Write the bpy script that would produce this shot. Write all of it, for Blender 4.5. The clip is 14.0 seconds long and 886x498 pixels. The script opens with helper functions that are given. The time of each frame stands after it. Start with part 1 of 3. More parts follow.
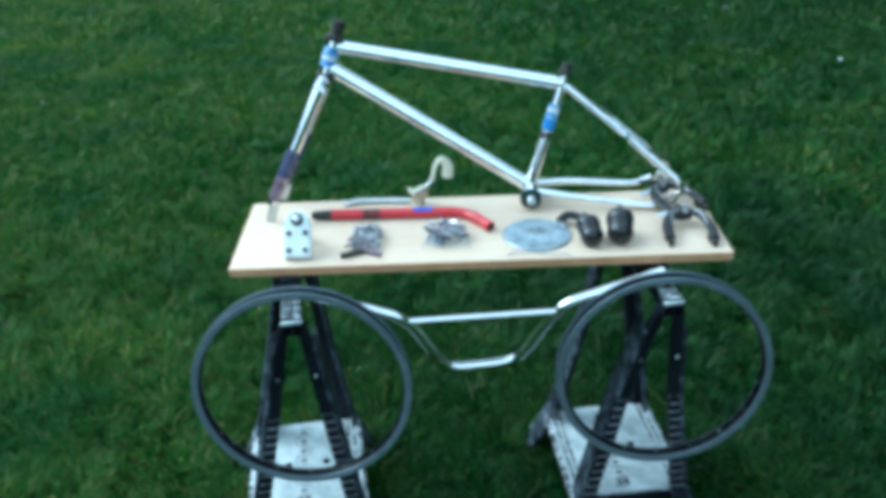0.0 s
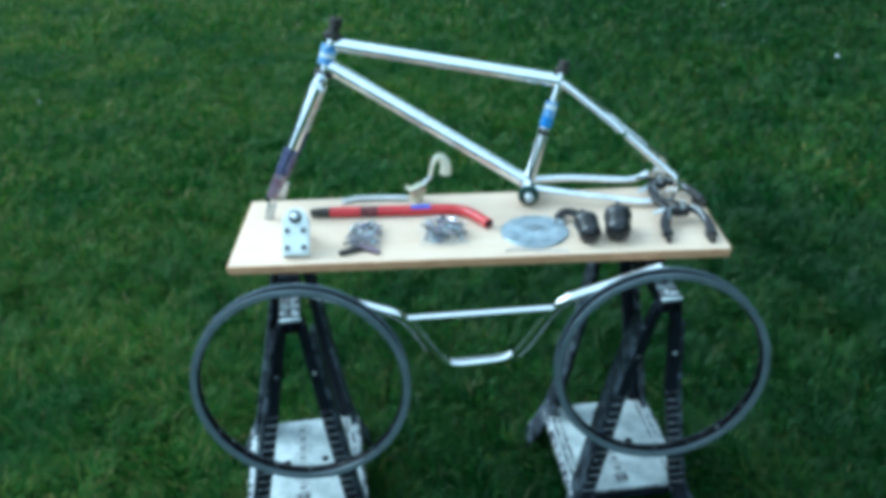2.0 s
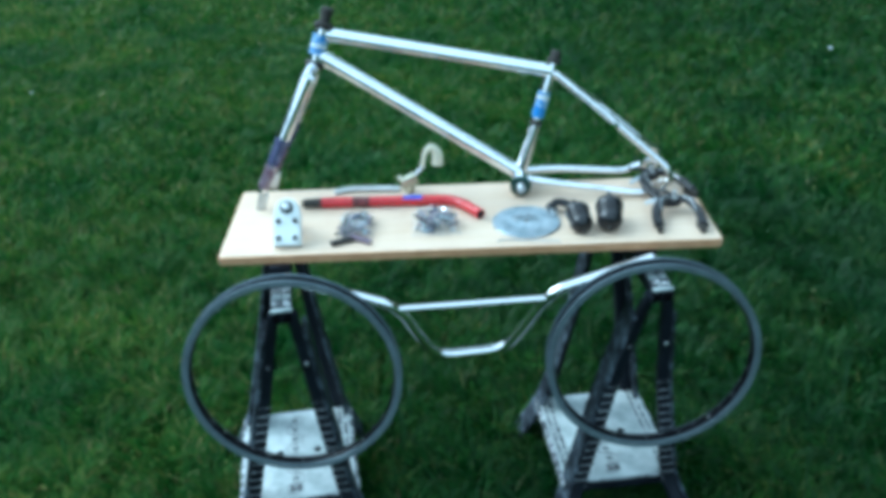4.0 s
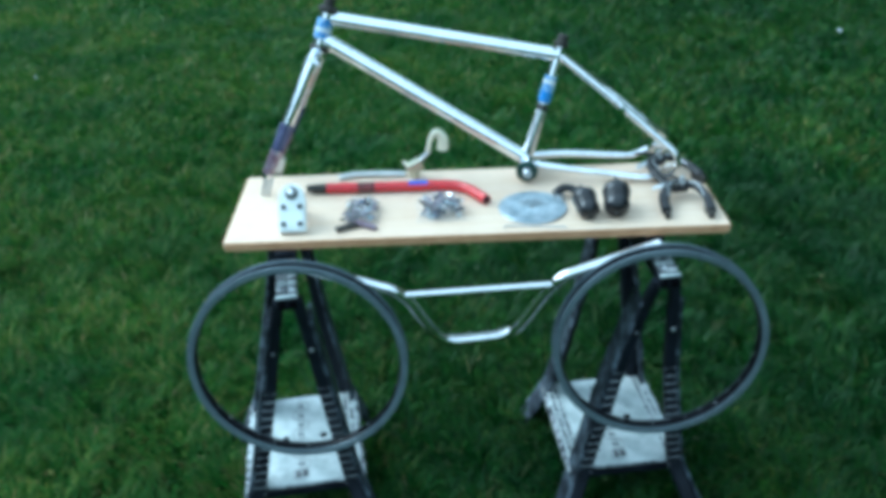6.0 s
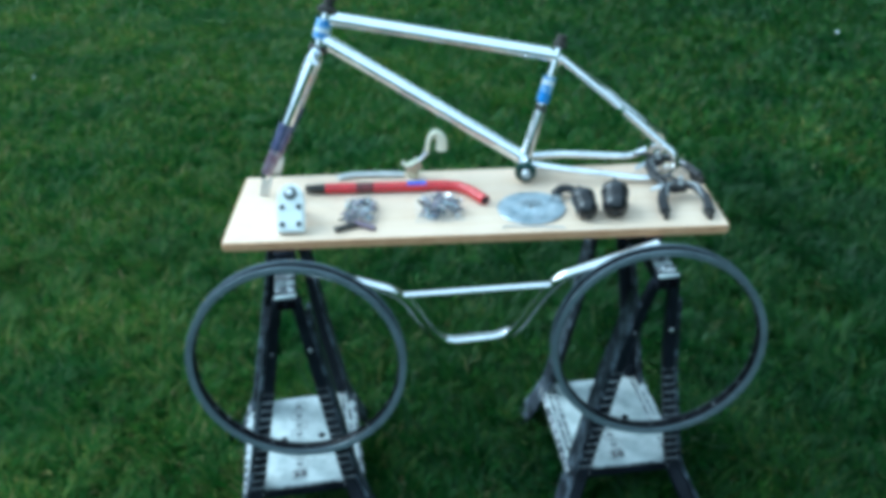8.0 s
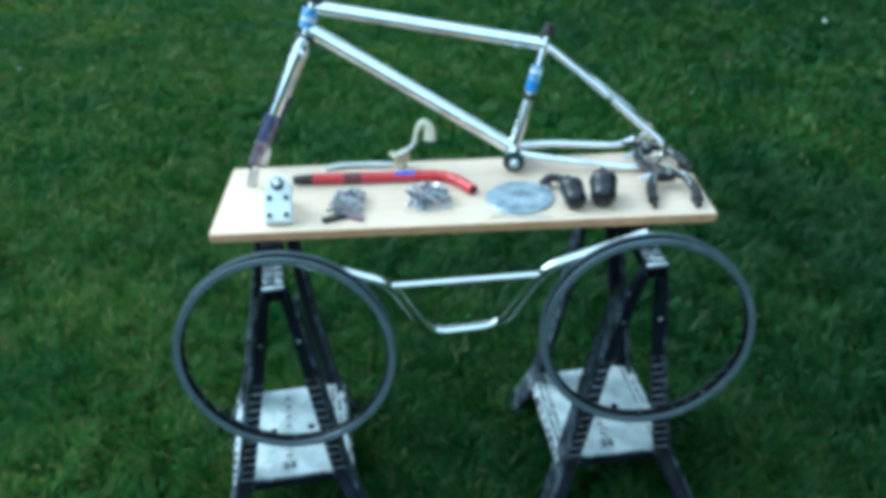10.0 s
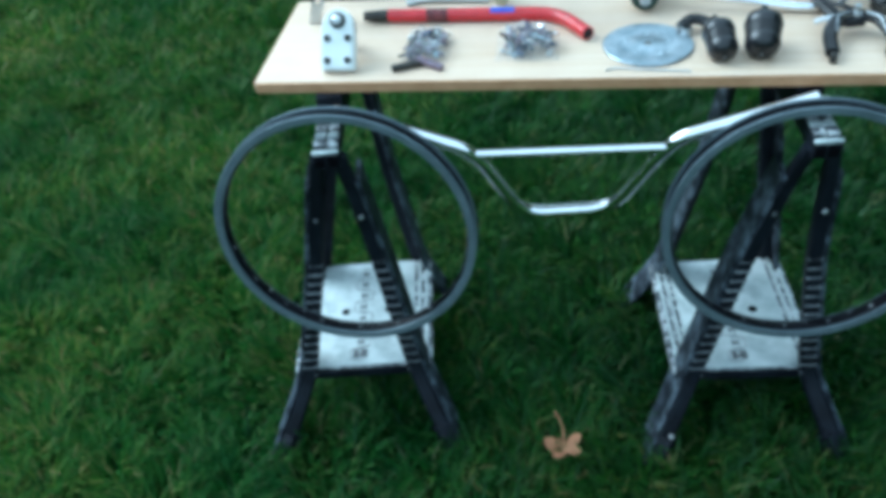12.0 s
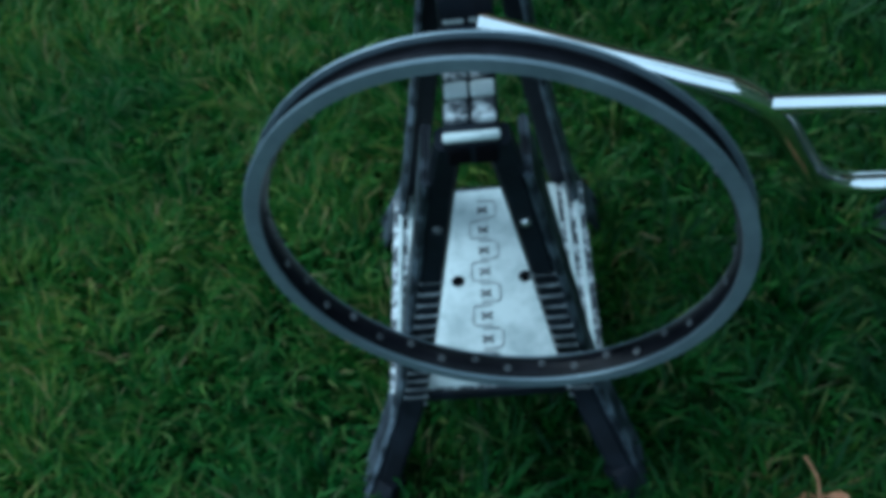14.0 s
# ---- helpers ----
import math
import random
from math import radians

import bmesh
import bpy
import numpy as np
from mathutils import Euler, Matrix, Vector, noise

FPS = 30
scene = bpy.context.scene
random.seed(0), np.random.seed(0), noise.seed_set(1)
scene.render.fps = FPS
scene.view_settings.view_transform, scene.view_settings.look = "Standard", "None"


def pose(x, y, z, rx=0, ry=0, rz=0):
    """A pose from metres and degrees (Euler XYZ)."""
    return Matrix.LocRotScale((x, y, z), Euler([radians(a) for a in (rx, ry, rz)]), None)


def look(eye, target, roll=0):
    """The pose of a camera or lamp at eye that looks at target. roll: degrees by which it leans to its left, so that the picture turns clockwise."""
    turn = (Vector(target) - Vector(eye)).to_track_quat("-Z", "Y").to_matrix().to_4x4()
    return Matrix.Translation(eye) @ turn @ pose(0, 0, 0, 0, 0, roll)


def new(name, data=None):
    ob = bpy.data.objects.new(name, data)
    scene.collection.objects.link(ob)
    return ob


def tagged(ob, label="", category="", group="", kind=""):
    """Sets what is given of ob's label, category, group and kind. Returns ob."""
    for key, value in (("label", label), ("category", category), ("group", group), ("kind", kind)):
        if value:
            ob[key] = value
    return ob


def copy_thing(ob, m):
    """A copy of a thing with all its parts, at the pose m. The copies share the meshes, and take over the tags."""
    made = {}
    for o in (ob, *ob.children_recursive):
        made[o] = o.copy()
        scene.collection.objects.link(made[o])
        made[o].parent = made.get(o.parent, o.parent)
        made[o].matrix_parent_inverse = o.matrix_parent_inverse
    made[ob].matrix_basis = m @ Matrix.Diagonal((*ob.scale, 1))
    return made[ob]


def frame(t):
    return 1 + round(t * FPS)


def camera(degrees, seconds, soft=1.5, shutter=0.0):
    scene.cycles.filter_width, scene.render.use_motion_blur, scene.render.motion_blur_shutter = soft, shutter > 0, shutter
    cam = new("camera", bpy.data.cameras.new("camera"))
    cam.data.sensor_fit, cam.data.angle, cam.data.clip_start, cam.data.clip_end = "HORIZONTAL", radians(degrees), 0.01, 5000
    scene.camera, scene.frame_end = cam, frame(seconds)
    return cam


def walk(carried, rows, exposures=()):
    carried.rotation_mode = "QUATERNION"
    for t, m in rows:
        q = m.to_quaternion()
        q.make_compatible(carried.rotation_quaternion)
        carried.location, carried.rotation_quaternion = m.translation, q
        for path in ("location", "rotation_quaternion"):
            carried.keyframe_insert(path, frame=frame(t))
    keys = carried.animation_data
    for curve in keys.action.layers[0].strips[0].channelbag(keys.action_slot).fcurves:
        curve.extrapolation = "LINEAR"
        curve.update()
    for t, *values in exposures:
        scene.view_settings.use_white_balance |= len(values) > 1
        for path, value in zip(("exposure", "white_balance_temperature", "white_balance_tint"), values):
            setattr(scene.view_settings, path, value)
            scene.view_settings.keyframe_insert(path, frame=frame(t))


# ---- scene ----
cam = camera(53.2, 14.0, soft=5.2)
PATH = [
    (0, (-0.09, -1.483, 1.555), (-0.086, 0.274, 0.599), -1.9),
    (0.5, (-0.086, -1.485, 1.553), (-0.085, 0.278, 0.608), -1.8),
    (1, (-0.085, -1.492, 1.552), (-0.079, 0.268, 0.603), -1.9),
    (1.5, (-0.088, -1.492, 1.553), (-0.077, 0.268, 0.602), -1.8),
    (2, (-0.091, -1.487, 1.554), (-0.082, 0.268, 0.595), -2.0),
    (2.5, (-0.088, -1.49, 1.552), (-0.063, 0.261, 0.586), -1.7),
    (5, (-0.085, -1.483, 1.549), (-0.073, 0.255, 0.558), -2.1),
    (5.5, (-0.086, -1.479, 1.55), (-0.084, 0.251, 0.546), -2.0),
    (6, (-0.085, -1.478, 1.548), (-0.079, 0.251, 0.543), -2.1),
    (6.5, (-0.087, -1.478, 1.546), (-0.091, 0.249, 0.538), -2.5),
    (7, (-0.086, -1.479, 1.547), (-0.083, 0.252, 0.544), -2.2),
    (9.5, (-0.089, -1.479, 1.547), (-0.068, 0.251, 0.543), -1.9),
    (10, (-0.084, -1.476, 1.543), (-0.051, 0.243, 0.522), -1.9),
    (10.5, (-0.07, -1.453, 1.531), (-0.04, 0.223, 0.44), -1.6),
    (11, (-0.019, -1.396, 1.508), (-0.067, 0.272, 0.405), -3.0),
    (11.5, (0.041, -1.335, 1.473), (-0.09, 0.254, 0.265), -4.1),
    (12, (-0.011, -1.17, 1.377), (-0.296, 0.341, 0.098), -6.2),
    (12.5, (-0.097, -0.958, 1.329), (-0.412, 0.41, -0.091), -8.1),
    (13, (-0.132, -0.747, 1.244), (-0.664, 0.504, -0.217), -14.3),
    (13.5, (-0.184, -0.589, 1.178), (-0.674, 0.525, -0.4), -15.0),
    (14, (-0.285, -0.506, 1.127), (-0.622, 0.565, -0.524), -13.0),
]
walk(cam, [(t, look(eye, target, roll)) for t, eye, target, roll in PATH],
     exposures=[(0.0, 0.99, 4800, -10), (11.0, 1.01, 4800, -10), (12.5, 0.85, 4850, -9), (14.0, 0.50, 4700, -10)])

# ---- world and light: an overcast evening ----
world = bpy.data.worlds.new("world")
scene.world = world
world.use_nodes = True
wn = world.node_tree.nodes
sky = wn.new("ShaderNodeTexSky")
sky.sky_type, sky.sun_disc = "NISHITA", False
sky.sun_elevation, sky.sun_rotation = radians(39), radians(-70)
sky.air_density, sky.dust_density, sky.ozone_density = 0.8, 7.0, 1.5
wn["Background"].inputs["Strength"].default_value = 0.135
grey = wn.new("ShaderNodeHueSaturation")
grey.inputs["Saturation"].default_value = 0.55
world.node_tree.links.new(sky.outputs[0], grey.inputs["Color"])
cloud = wn.new("ShaderNodeMix")
cloud.data_type = "RGBA"
cloud.inputs["Factor"].default_value = 0.5
cloud.inputs["B"].default_value = (7.5, 8.2, 8.4, 1)      # even cloud cover
world.node_tree.links.new(grey.outputs[0], cloud.inputs["A"])
world.node_tree.links.new(cloud.outputs["Result"], wn["Background"].inputs["Color"])
sun = new("sun", bpy.data.lights.new("sun", "SUN"))
sun.data.energy, sun.data.angle, sun.data.color = 0.9, radians(40), (1.0, 0.985, 0.96)
sun.matrix_world = look((-6.0, 2.2, 5.2), (0, 0, 0))

# ---- materials ----


def mat(name, color, rough=0.5, metal=0.0, color2=None, scale=40.0, bump=0.0, bump_scale=None, coat=0.0, rough2=None, contrast=(0.35, 0.65)):
    """A node material: two colours mixed by noise at two scales, roughness variation and fine relief."""
    m = bpy.data.materials.new(name)
    m.use_nodes = True
    n, l = m.node_tree.nodes, m.node_tree.links
    b = n["Principled BSDF"]
    b.inputs["Metallic"].default_value = metal
    b.inputs["Roughness"].default_value = rough
    b.inputs["Coat Weight"].default_value = coat
    tc = n.new("ShaderNodeTexCoord")
    no = n.new("ShaderNodeTexNoise")
    no.inputs["Scale"].default_value, no.inputs["Detail"].default_value, no.inputs["Roughness"].default_value = scale, 8, 0.65
    l.new(tc.outputs["Object"], no.inputs["Vector"])
    ramp = n.new("ShaderNodeValToRGB")
    ramp.color_ramp.elements[0].position, ramp.color_ramp.elements[1].position = contrast
    ramp.color_ramp.elements[0].color = (*color, 1)
    ramp.color_ramp.elements[1].color = (*(color2 or [min(1, c * 1.15) for c in color]), 1)
    l.new(no.outputs["Fac"], ramp.inputs["Fac"])
    l.new(ramp.outputs["Color"], b.inputs["Base Color"])
    mr = n.new("ShaderNodeMapRange")
    mr.inputs["To Min"].default_value, mr.inputs["To Max"].default_value = rough, rough2 if rough2 is not None else min(1, rough * 1.3)
    no2 = n.new("ShaderNodeTexNoise")
    no2.inputs["Scale"].default_value, no2.inputs["Detail"].default_value = scale * 3.7, 5
    l.new(tc.outputs["Object"], no2.inputs["Vector"])
    l.new(no2.outputs["Fac"], mr.inputs["Value"])
    l.new(mr.outputs["Result"], b.inputs["Roughness"])
    if bump:
        bp = n.new("ShaderNodeBump")
        bp.inputs["Strength"].default_value, bp.inputs["Distance"].default_value = bump, 0.002
        no3 = n.new("ShaderNodeTexNoise")
        no3.inputs["Scale"].default_value, no3.inputs["Detail"].default_value = bump_scale or scale * 2, 6
        l.new(tc.outputs["Object"], no3.inputs["Vector"])
        l.new(no3.outputs["Fac"], bp.inputs["Height"])
        l.new(bp.outputs["Normal"], b.inputs["Normal"])
    return m


CHROME = mat("chrome", (0.90, 0.91, 0.92), 0.05, 1.0, (0.82, 0.83, 0.85), 25, 0.02, rough2=0.14)
STEEL = mat("dull_steel", (0.50, 0.52, 0.54), 0.35, 1.0, (0.62, 0.64, 0.66), 60, 0.05)
DISC_STEEL = mat("brushed_plate", (0.26, 0.32, 0.36), 0.36, 1.0, (0.55, 0.60, 0.64), 38, 0.15, contrast=(0.35, 0.65))
BRASS = mat("gold_plating", (0.40, 0.40, 0.29), 0.35, 0.8, (0.62, 0.62, 0.50), 80, 0.05)
CREAM = mat("cream_plastic", (0.72, 0.69, 0.52), 0.4, 0.0, (0.78, 0.76, 0.62), 60)
BLACK = mat("black_plastic", (0.012, 0.012, 0.014), 0.28, 0.0, (0.03, 0.03, 0.032), 70, 0.05)
GLOSS_BLACK = mat("gloss_black", (0.006, 0.006, 0.008), 0.25, 0.0, (0.016, 0.016, 0.02), 60, coat=0.15)
RUBBER = mat("dark_parts", (0.02, 0.019, 0.018), 0.5, 0.0, (0.05, 0.046, 0.04), 90, 0.1)
HORSE = mat("charcoal_plastic", (0.005, 0.006, 0.010), 0.48, 0.0, (0.015, 0.019, 0.029), 18, 0.25, 260, contrast=(0.4, 0.75))
HORSE_WORN = mat("scuffed_charcoal_plastic", (0.012, 0.015, 0.022), 0.45, 0.0, (0.17, 0.205, 0.25), 34, 0.25, 200, contrast=(0.46, 0.74))
RIB = mat("rubbed_rib", (0.05, 0.055, 0.065), 0.5, 0.0, (0.30, 0.32, 0.34), 60, 0.2, contrast=(0.35, 0.7))
WHITE_PAINT = mat("worn_white_paint", (0.27, 0.315, 0.325), 0.5, 0.0, (0.50, 0.55, 0.555), 22, 0.2, 120, contrast=(0.3, 0.6))
SPECKLE = mat("paint_over_charcoal", (0.035, 0.04, 0.05), 0.5, 0.0, (0.55, 0.58, 0.60), 55, 0.2, contrast=(0.46, 0.6))
RIM_BLACK = mat("black_anodised", (0.004, 0.004, 0.006), 0.3, 0.0, (0.010, 0.010, 0.014), 40)
RIM_FACE = mat("machined_rim_face", (0.135, 0.17, 0.20), 0.38, 0.4, (0.19, 0.235, 0.27), 30, 0.05)
WHITE = mat("white_enamel", (0.74, 0.77, 0.76), 0.3, 0.0, (0.82, 0.84, 0.82), 30, coat=0.3)
RED = mat("red_paint", (0.42, 0.008, 0.016), 0.25, 0.0, (0.55, 0.015, 0.025), 35, coat=0.4)
BLUE = mat("blue_sticker", (0.03, 0.20, 0.60), 0.35, 0.0, (0.42, 0.58, 0.74), 70, contrast=(0.42, 0.62))
DEEP_BLUE = mat("deep_blue_sticker", (0.03, 0.05, 0.45), 0.4, 0.0, (0.08, 0.12, 0.55), 60)
# decal colours that also paint the dark reflection low on the fork legs
LILAC = mat("lilac_decal_reflection", (0.07, 0.07, 0.18), 0.2, 0.6, (0.20, 0.21, 0.34), 45, contrast=(0.34, 0.66))
PINK = mat("pink_decal_reflection", (0.16, 0.07, 0.12), 0.25, 0.5, (0.32, 0.28, 0.33), 55, contrast=(0.34, 0.66))
STICKER_WHITE = mat("white_sticker", (0.7, 0.74, 0.78), 0.4)
GREEN_DARK = mat("dark_green_ring", (0.02, 0.06, 0.05), 0.3, 0.4)
DRY_LEAF = mat("dry_leaf", (0.30, 0.13, 0.06), 0.7, 0.0, (0.42, 0.21, 0.11), 60, 0.4)
DARK_MARK = mat("dark_moulding", (0.03, 0.033, 0.04), 0.5, 0.0, (0.16, 0.17, 0.18), 60)
NAVY = mat("navy_plastic", (0.02, 0.03, 0.08), 0.35, 0.0, (0.06, 0.08, 0.16), 70)
SCUFFED_RED = mat("scuffed_red", (0.05, 0.012, 0.015), 0.5, 0.0, (0.16, 0.03, 0.035), 90, 0.2)
MAUVE = mat("mauve_metal", (0.16, 0.09, 0.12), 0.35, 0.6, (0.28, 0.24, 0.30), 80)
GREY_FILM = mat("grey_sleeve", (0.42, 0.43, 0.42), 0.3, 0.0, (0.55, 0.56, 0.55), 40)
# black that paints the shade inside holes and recesses, on solid shapes
HOLE_SHADE = mat("hole_shade", (0.003, 0.003, 0.004), 0.9)
GREY_MARK = mat("grey_moulding", (0.22, 0.24, 0.25), 0.5, 0.0, (0.42, 0.45, 0.46), 60)


for m, level in ((RIM_BLACK, 0.12), (HORSE, 0.2), (HORSE_WORN, 0.25), (BLACK, 0.2), (RUBBER, 0.3), (HOLE_SHADE, 0.05)):
    m.node_tree.nodes["Principled BSDF"].inputs["Specular IOR Level"].default_value = level


def wood():
    m = mat("pale_pine", (0.60, 0.46, 0.345), 0.5, 0.0, (0.66, 0.53, 0.41), 6, 0.08, 90)
    n, l = m.node_tree.nodes, m.node_tree.links
    tc = n["Texture Coordinate"]
    mp = n.new("ShaderNodeMapping")
    mp.inputs["Scale"].default_value = (1.2, 34, 34)
    l.new(tc.outputs["Object"], mp.inputs["Vector"])
    g = n.new("ShaderNodeTexNoise")
    g.inputs["Scale"].default_value, g.inputs["Detail"].default_value, g.inputs["Distortion"].default_value = 2.4, 9, 0.7
    l.new(mp.outputs["Vector"], g.inputs["Vector"])
    mix = n.new("ShaderNodeMix")
    mix.data_type, mix.blend_type = "RGBA", "MULTIPLY"
    ramp = n.new("ShaderNodeValToRGB")
    ramp.color_ramp.elements[0].position, ramp.color_ramp.elements[1].position = 0.30, 0.62
    ramp.color_ramp.elements[0].color, ramp.color_ramp.elements[1].color = (0.93, 0.88, 0.80, 1), (1, 1, 1, 1)
    l.new(g.outputs["Fac"], ramp.inputs["Fac"])
    base = n["Principled BSDF"].inputs["Base Color"].links[0].from_socket
    mix.inputs["Factor"].default_value = 1.0
    l.new(base, mix.inputs["A"])
    l.new(ramp.outputs["Color"], mix.inputs["B"])
    l.new(mix.outputs["Result"], n["Principled BSDF"].inputs["Base Color"])
    return m


BELT_GREEN = mat("unseen_woods", (0.012, 0.030, 0.012), 0.9, 0.0, (0.035, 0.065, 0.025), 0.8, 0.5, 4)
PINE = wood()
PINE_EDGE = mat("orange_pine_edge", (0.46, 0.25, 0.12), 0.6, 0.0, (0.58, 0.34, 0.18), 30, 0.2, 200)


def clear_film():
    m = bpy.data.materials.new("clear_film")
    m.use_nodes = True
    b = m.node_tree.nodes["Principled BSDF"]
    b.inputs["Base Color"].default_value = (0.9, 0.93, 0.95, 1)
    b.inputs["Roughness"].default_value = 0.12
    b.inputs["Alpha"].default_value = 0.14
    return m


FILM = clear_film()


def grass_material(name, shades):
    """Blade colours picked per blade from a row of shades, over slow patches of fresher and drier lawn."""
    m = bpy.data.materials.new(name)
    m.use_nodes = True
    n, l = m.node_tree.nodes, m.node_tree.links
    b = n["Principled BSDF"]
    b.inputs["Roughness"].default_value = 0.55
    b.inputs["Specular IOR Level"].default_value = 0.3
    geo = n.new("ShaderNodeNewGeometry")
    tc = n.new("ShaderNodeTexCoord")
    r1 = n.new("ShaderNodeValToRGB")
    e = r1.color_ramp.elements
    e[0].position, e[0].color = 0.0, (*shades[0], 1)
    e[1].position, e[1].color = 1.0, (*shades[4], 1)
    for p, c in zip((0.40, 0.80, 0.94), shades[1:4]):
        k = e.new(p)
        k.color = (*c, 1)
    l.new(geo.outputs["Random Per Island"], r1.inputs["Fac"])
    no = n.new("ShaderNodeTexNoise")
    no.inputs["Scale"].default_value, no.inputs["Detail"].default_value = 2.2, 5
    l.new(tc.outputs["Object"], no.inputs["Vector"])
    r2 = n.new("ShaderNodeValToRGB")
    r2.color_ramp.elements[0].position, r2.color_ramp.elements[0].color = 0.35, (0.60, 0.76, 0.78, 1)
    r2.color_ramp.elements[1].position, r2.color_ramp.elements[1].color = 0.68, (1.55, 1.22, 1.0, 1)
    l.new(no.outputs["Fac"], r2.inputs["Fac"])
    mix = n.new("ShaderNodeMix")
    mix.data_type, mix.blend_type = "RGBA", "MULTIPLY"
    mix.inputs["Factor"].default_value = 1.0
    l.new(r1.outputs["Color"], mix.inputs["A"])
    l.new(r2.outputs["Color"], mix.inputs["B"])
    l.new(mix.outputs["Result"], b.inputs["Base Color"])
    tr = n.new("ShaderNodeBsdfTranslucent")
    l.new(mix.outputs["Result"], tr.inputs["Color"])
    ms = n.new("ShaderNodeMixShader")
    ms.inputs["Fac"].default_value = 0.4
    l.new(b.outputs[0], ms.inputs[1])
    l.new(tr.outputs[0], ms.inputs[2])
    l.new(ms.outputs[0], n["Material Output"].inputs["Surface"])
    return m


GRASS = grass_material("grass_blades", ((0.020, 0.088, 0.014), (0.030, 0.118, 0.016), (0.054, 0.155, 0.022), (0.14, 0.18, 0.050), (0.20, 0.18, 0.10)))
# yellow of dry grass, lightened in colour for the brighter side
DRY_LIT_GRASS = grass_material("dry_lit_grass_blades", ((0.055, 0.145, 0.022), (0.085, 0.185, 0.030), (0.13, 0.21, 0.045), (0.20, 0.22, 0.085), (0.26, 0.23, 0.13)))
# green darkened in colour to stand for shade under and beside the board
SHADE_GRASS = grass_material("shade_grass_blades", ((0.010, 0.045, 0.010), (0.014, 0.060, 0.012), (0.022, 0.080, 0.015), (0.045, 0.10, 0.024), (0.09, 0.12, 0.05)))
SOIL = mat("turf_ground", (0.007, 0.021, 0.005), 0.95, 0.0, (0.016, 0.038, 0.010), 9, 0.6, 60)

SOIL.node_tree.nodes["Principled BSDF"].inputs["Specular IOR Level"].default_value = 0.08

# ---- helpers for meshes ----


def thing(name, label, category, loc=(0, 0, 0), group="", kind=""):
    ob = new(name)
    ob.location = loc
    ob.empty_display_size = 0.05
    return tagged(ob, label, category, group, kind)


def mesh_from(bm, name, material, smooth=True):
    me = bpy.data.meshes.new(name)
    bmesh.ops.recalc_face_normals(bm, faces=bm.faces)
    bm.to_mesh(me)
    bm.free()
    me.materials.append(material)
    for p in me.polygons:
        p.use_smooth = smooth
    if smooth:
        me.set_sharp_from_angle(angle=radians(38))
    return me


def part(name, bm, material, parent, label="", smooth=True):
    """Links a bmesh as one mesh under a thing or a part; its coordinates are those of the thing."""
    ob = new(name, mesh_from(bm, name, material, smooth))
    ob.parent = parent
    if label:
        tagged(ob, label)
    return ob


def box(size, m=None, bevel=0.003, segs=2):
    bm = bmesh.new()
    bmesh.ops.create_cube(bm, size=1, matrix=Matrix.Diagonal((*size, 1)))
    if bevel:
        bmesh.ops.bevel(bm, geom=bm.edges[:], offset=bevel, segments=segs, affect="EDGES", profile=0.6)
    if m is not None:
        bmesh.ops.transform(bm, matrix=m, verts=bm.verts)
    return bm


def smooth_path(pts, r=0.03, n=6):
    """A polyline whose inner corners are rounded."""
    pts = [Vector(p) for p in pts]
    out = [pts[0]]
    for a, b, c in zip(pts, pts[1:], pts[2:]):
        d = min(r, (a - b).length * 0.48, (c - b).length * 0.48)
        p, q = b + (a - b).normalized() * d, b + (c - b).normalized() * d
        for i in range(n + 1):
            t = i / n
            out.append(p * (1 - t) ** 2 + b * 2 * t * (1 - t) + q * t * t)
    out.append(pts[-1])
    return out


def tube(pts, radius, sides=20, section=None, up=(0, 0, 1), cap=True, radii=None):
    """A round tube, or any closed section (list of 2D points), swept along a polyline."""
    bm = bmesh.new()
    pts = [Vector(p) for p in pts]
    prof = section or [(math.cos(2 * math.pi * i / sides), math.sin(2 * math.pi * i / sides)) for i in range(sides)]
    rings = []
    side = None
    for i, p in enumerate(pts):
        d = (pts[min(i + 1, len(pts) - 1)] - pts[max(i - 1, 0)]).normalized()
        if side is None:
            side = d.cross(Vector(up))
            if side.length < 1e-4:
                side = d.cross(Vector((1, 0, 0)))
        side = (side - d * side.dot(d)).normalized()
        top = side.cross(d).normalized()
        r = radii[i] if radii else radius
        rings.append([bm.verts.new(p + side * a * r + top * b * r) for a, b in prof])
    k = len(prof)
    for a, b in zip(rings, rings[1:]):
        for i in range(k):
            bm.faces.new((a[i], a[(i + 1) % k], b[(i + 1) % k], b[i]))
    if cap:
        bm.faces.new(rings[0])
        bm.faces.new(list(reversed(rings[-1])))
    return bm


def lathe(prof, m=None, sides=32, closed=False):
    """A profile of (radius, height) turned about z."""
    bm = bmesh.new()
    rings = [[bm.verts.new((r * math.cos(2 * math.pi * i / sides), r * math.sin(2 * math.pi * i / sides), z)) for i in range(sides)] for r, z in prof]
    pairs = list(zip(rings, rings[1:])) + ([(rings[-1], rings[0])] if closed else [])
    for a, b in pairs:
        for i in range(sides):
            bm.faces.new((a[i], a[(i + 1) % sides], b[(i + 1) % sides], b[i]))
    if not closed:
        for ring in (rings[0], rings[-1]):
            if (ring[0].co.xy).length > 1e-4:
                bm.faces.new(ring)
    if m is not None:
        bmesh.ops.transform(bm, matrix=m, verts=bm.verts)
    return bm


def along(a, b):
    """A pose at a whose z points to b."""
    a, b = Vector(a), Vector(b)
    return Matrix.Translation(a) @ (b - a).to_track_quat("Z", "Y").to_matrix().to_4x4()


def add(bm, other):
    """Joins another bmesh into bm."""
    me = bpy.data.meshes.new("tmp")
    other.to_mesh(me)
    other.free()
    bm.from_mesh(me)
    bpy.data.meshes.remove(me)
    return bm


